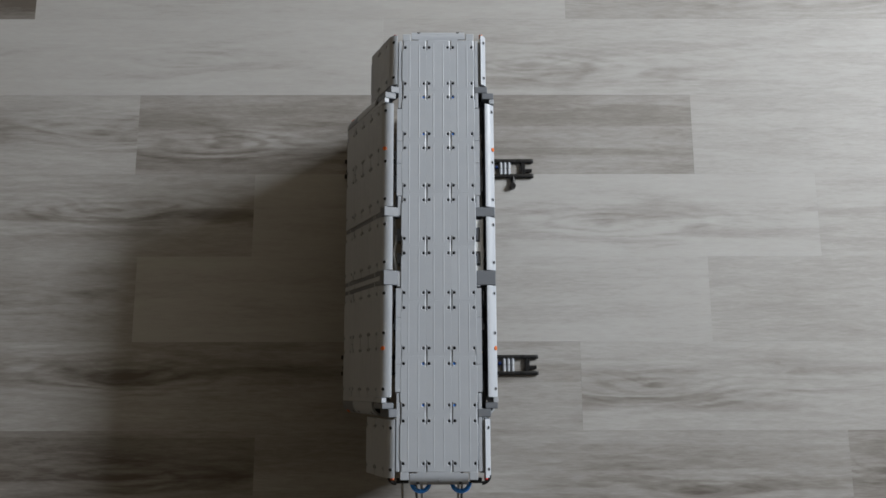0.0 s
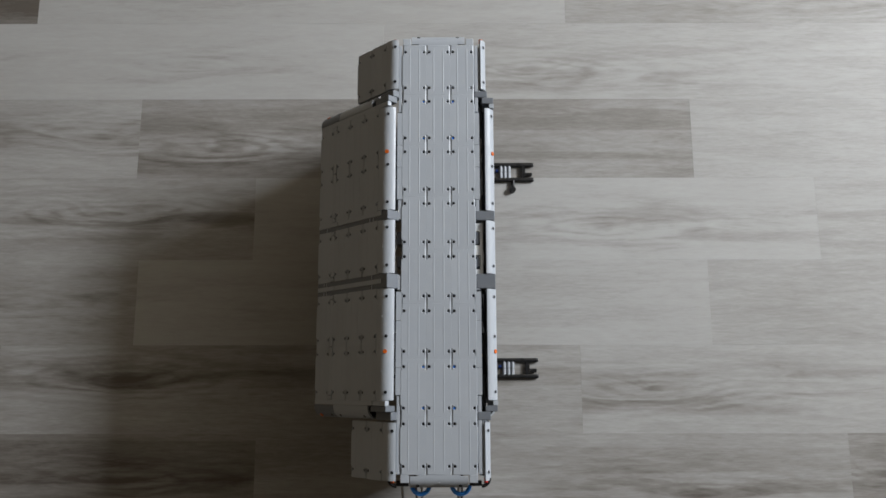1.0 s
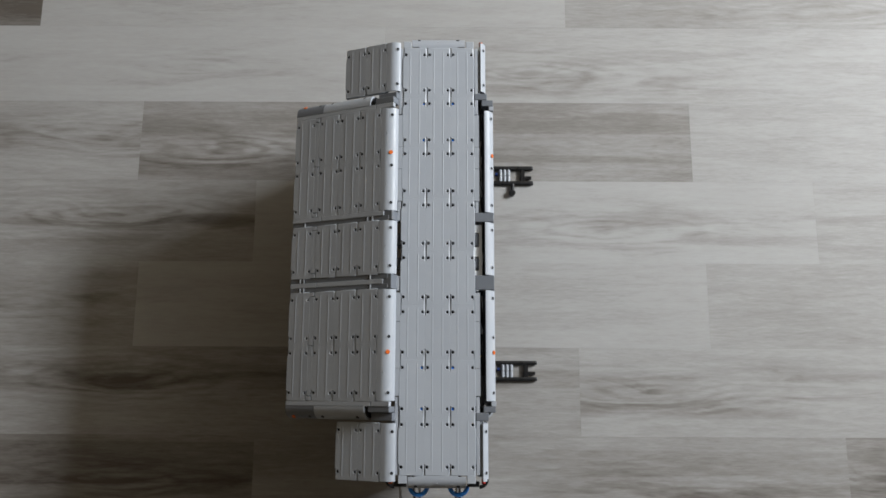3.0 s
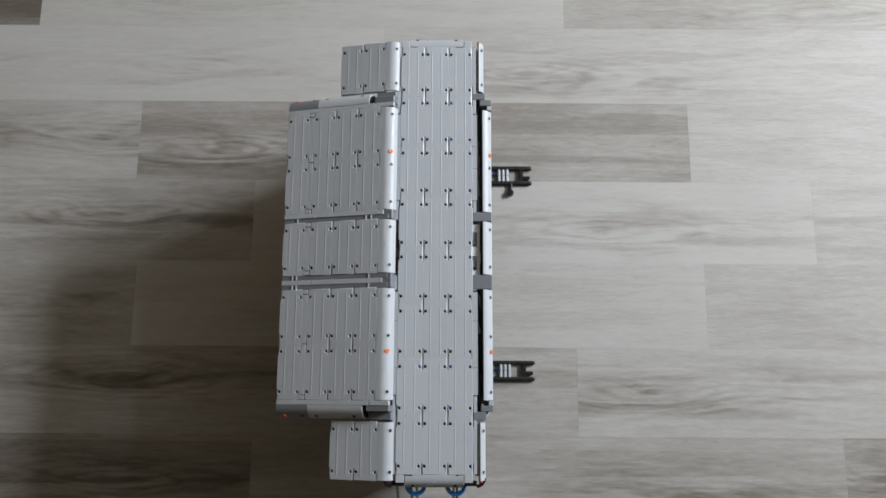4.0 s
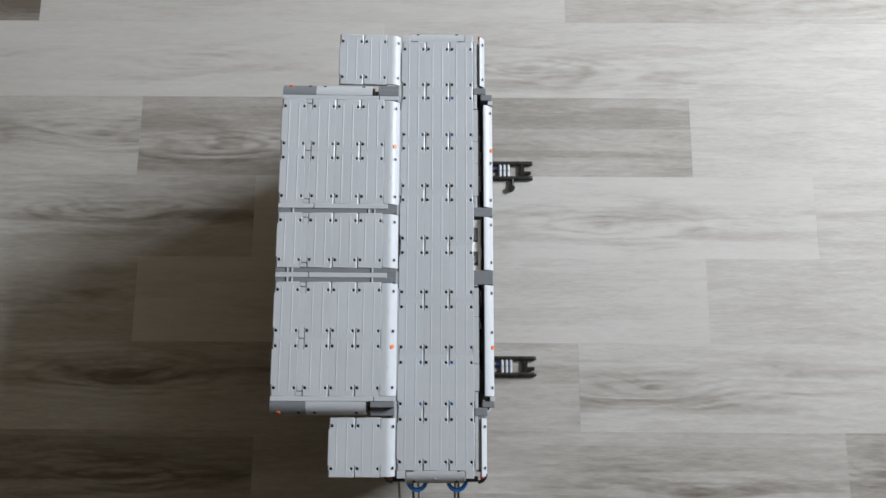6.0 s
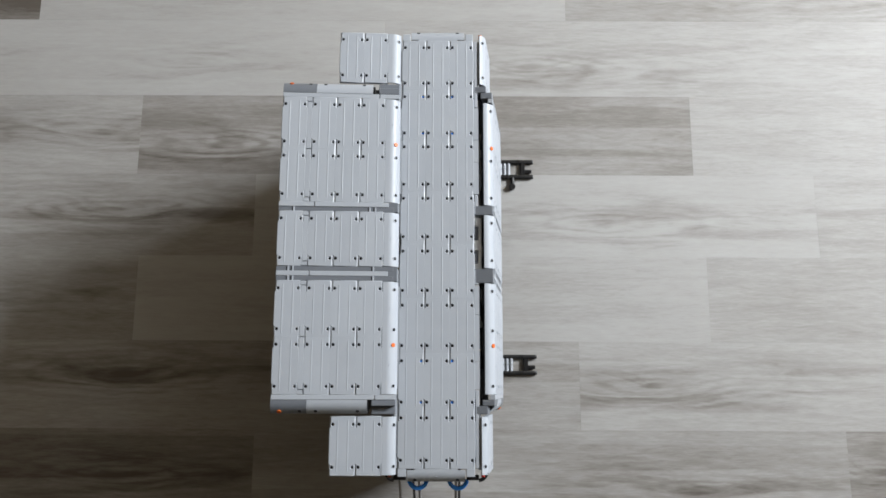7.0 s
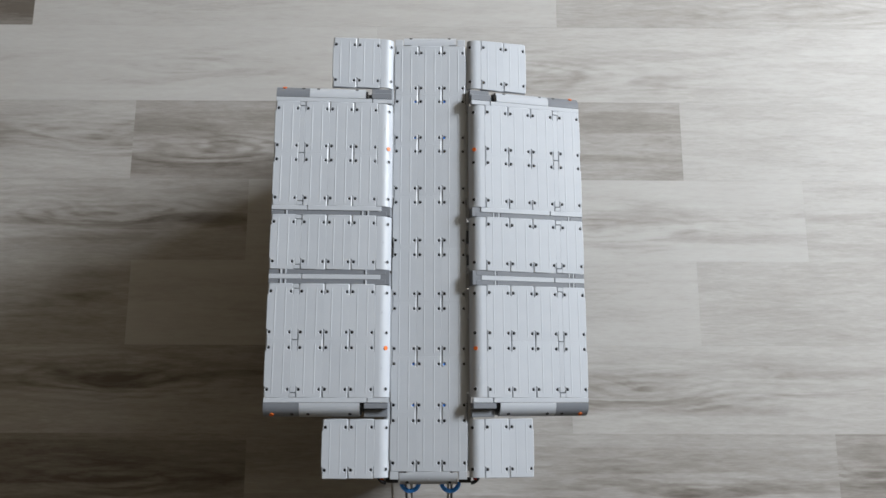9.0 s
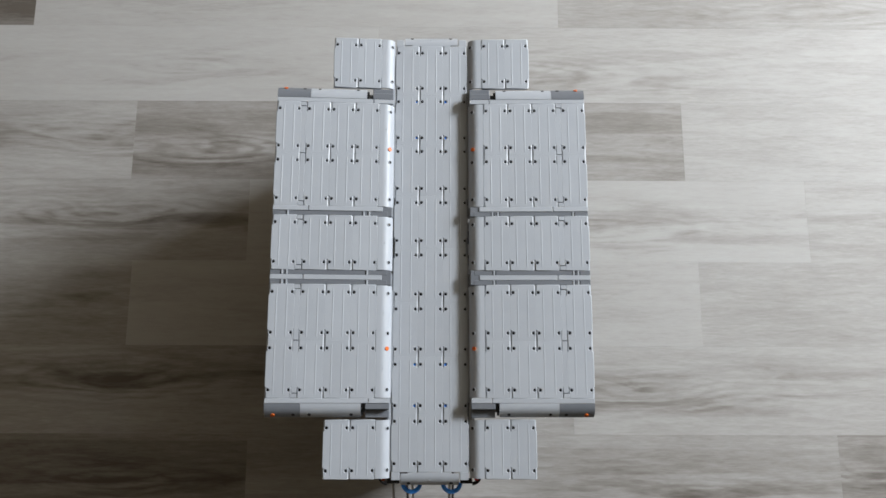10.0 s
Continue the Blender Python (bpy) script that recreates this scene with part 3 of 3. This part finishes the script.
        tube(b, c - d * 0.001, c + d * 0.0012, 0.0034, 10)
        part("pin", b, ORANGE, w, "orange pin")
    # hinge arms
    for y0, y1, ra, rb, top in ((0.0482, 0.0638, -0.0045, 0.0172, N - 0.0016), (-0.0638, -0.0402, -0.0045, 0.017, N - 0.0016),
                                (0.2482, 0.2588, -0.0045, 0.0295, N - 0.001), (0.259, 0.2702, -0.0045, 0.0295, N - 0.0112), (-0.2572, -0.2482, -0.0045, 0.033, N - 0.001), (-0.2702, -0.2576, -0.0045, 0.033, N - 0.012)):
        b = bmesh.new()
        box(b, *sorted((s * ra, s * rb)), y0, y1, 0.004 if 0.248 < abs(y0 + y1) / 2 < 0.256 else -0.008, top)
        part("hinge_arm", rounded(b, 0.0008), DARK_GREY, w, "dark grey hinge arm")
    # rounded ends of the main wing
    for e in (1, -1):
        arc = [(e * 0.2482, N)] + [(e * (0.2515 + 0.018 * math.sin(radians(a))), N - 0.018 + 0.018 * math.cos(radians(a))) for a in range(0, 91, 15)]
        for ra, rb, mat in ((0.0395, 0.1315, LIGHT_GREY), (0.132, R1, DARK_GREY)):
            b = bmesh.new()
            x0, x1 = sorted((s * ra, s * rb))
            ribbon(b, arc if e > 0 else arc[::-1], x0, x1, 0.003, axis="x")
            part("end_curve", b, mat, w, "rounded end panel", smooth=True)
            for r in ((ra + 0.0145, rb - 0.0135) if mat is LIGHT_GREY else (ra + 0.0105,)):
                a = radians(50)
                c = Vector((s * r, e * (0.2515 + 0.018 * math.sin(a)), N - 0.018 + 0.018 * math.cos(a)))
                d = Vector((0, e * math.sin(a), math.cos(a)))
                b = bmesh.new()
                tube(b, c - d * 0.001, c + d * 0.0003, 0.0028, 10)
                part("pin", b, BLACK, w, "black pin")
        b = bmesh.new()
        small = [(u - e * 0.0022 * (k > 0), v - 0.0022) for k, (u, v) in enumerate(arc)]
        ribbon(b, small if e > 0 else small[::-1], *sorted((s * 0.0358, s * 0.0393)), 0.008, axis="x")
        part("end_ring", b, BLACK, w, "black curved rim beside the hinge", smooth=True)
        b = bmesh.new()
        box(b, *sorted((s * -0.0042, s * 0.0275)), *sorted((e * 0.2404, e * 0.2478)), N - 0.008, N - 0.0003)
        box(b, *sorted((s * 0.0288, s * R1)), *sorted((e * 0.2404, e * 0.2478)), N - 0.008, N - 0.0003)
        part("end_strip", rounded(b, 0.0004), LIGHT_GREY, w)
        a = radians(52)
        c = Vector((s * 0.1735, e * (0.2515 + 0.018 * math.sin(a)), N - 0.018 + 0.018 * math.cos(a)))
        d = Vector((0, e * math.sin(a), math.cos(a)))
        b = bmesh.new()
        tube(b, c - d * 0.001, c + d * 0.0012, 0.0034, 10)
        part("pin", b, ORANGE, w, "orange pin")
    return w


left_wing = wing(-1)
right_wing = wing(1)

LEFT = [(0, 64.5), (0.5, 55.0), (1, 46.3), (1.5, 39.2), (2, 33.2), (2.5, 28.0), (4, 15.0), (4.5, 10.0), (5, 5.0), (5.5, 0.3), (7, -3.2), (7.5, -3.4), (10, -3.8)]
RIGHT = [(0, 91.0), (6, 91.0), (6.7, 90.5), (6.9, 87), (7, 81.9), (7.2, 67.5), (7.3, 60.5), (7.5, 49.8), (8, 35.3), (8.5, 22.0), (9, 12.3), (9.5, 4.6), (10, -1.2)]


def motions():
    walk(left_wing, [(t, pose(-AX, 0, AZ, 0, -a, 0)) for t, a in LEFT])
    walk(right_wing, [(t, pose(AX, 0, AZ, 0, a, 0)) for t, a in RIGHT])


motions()
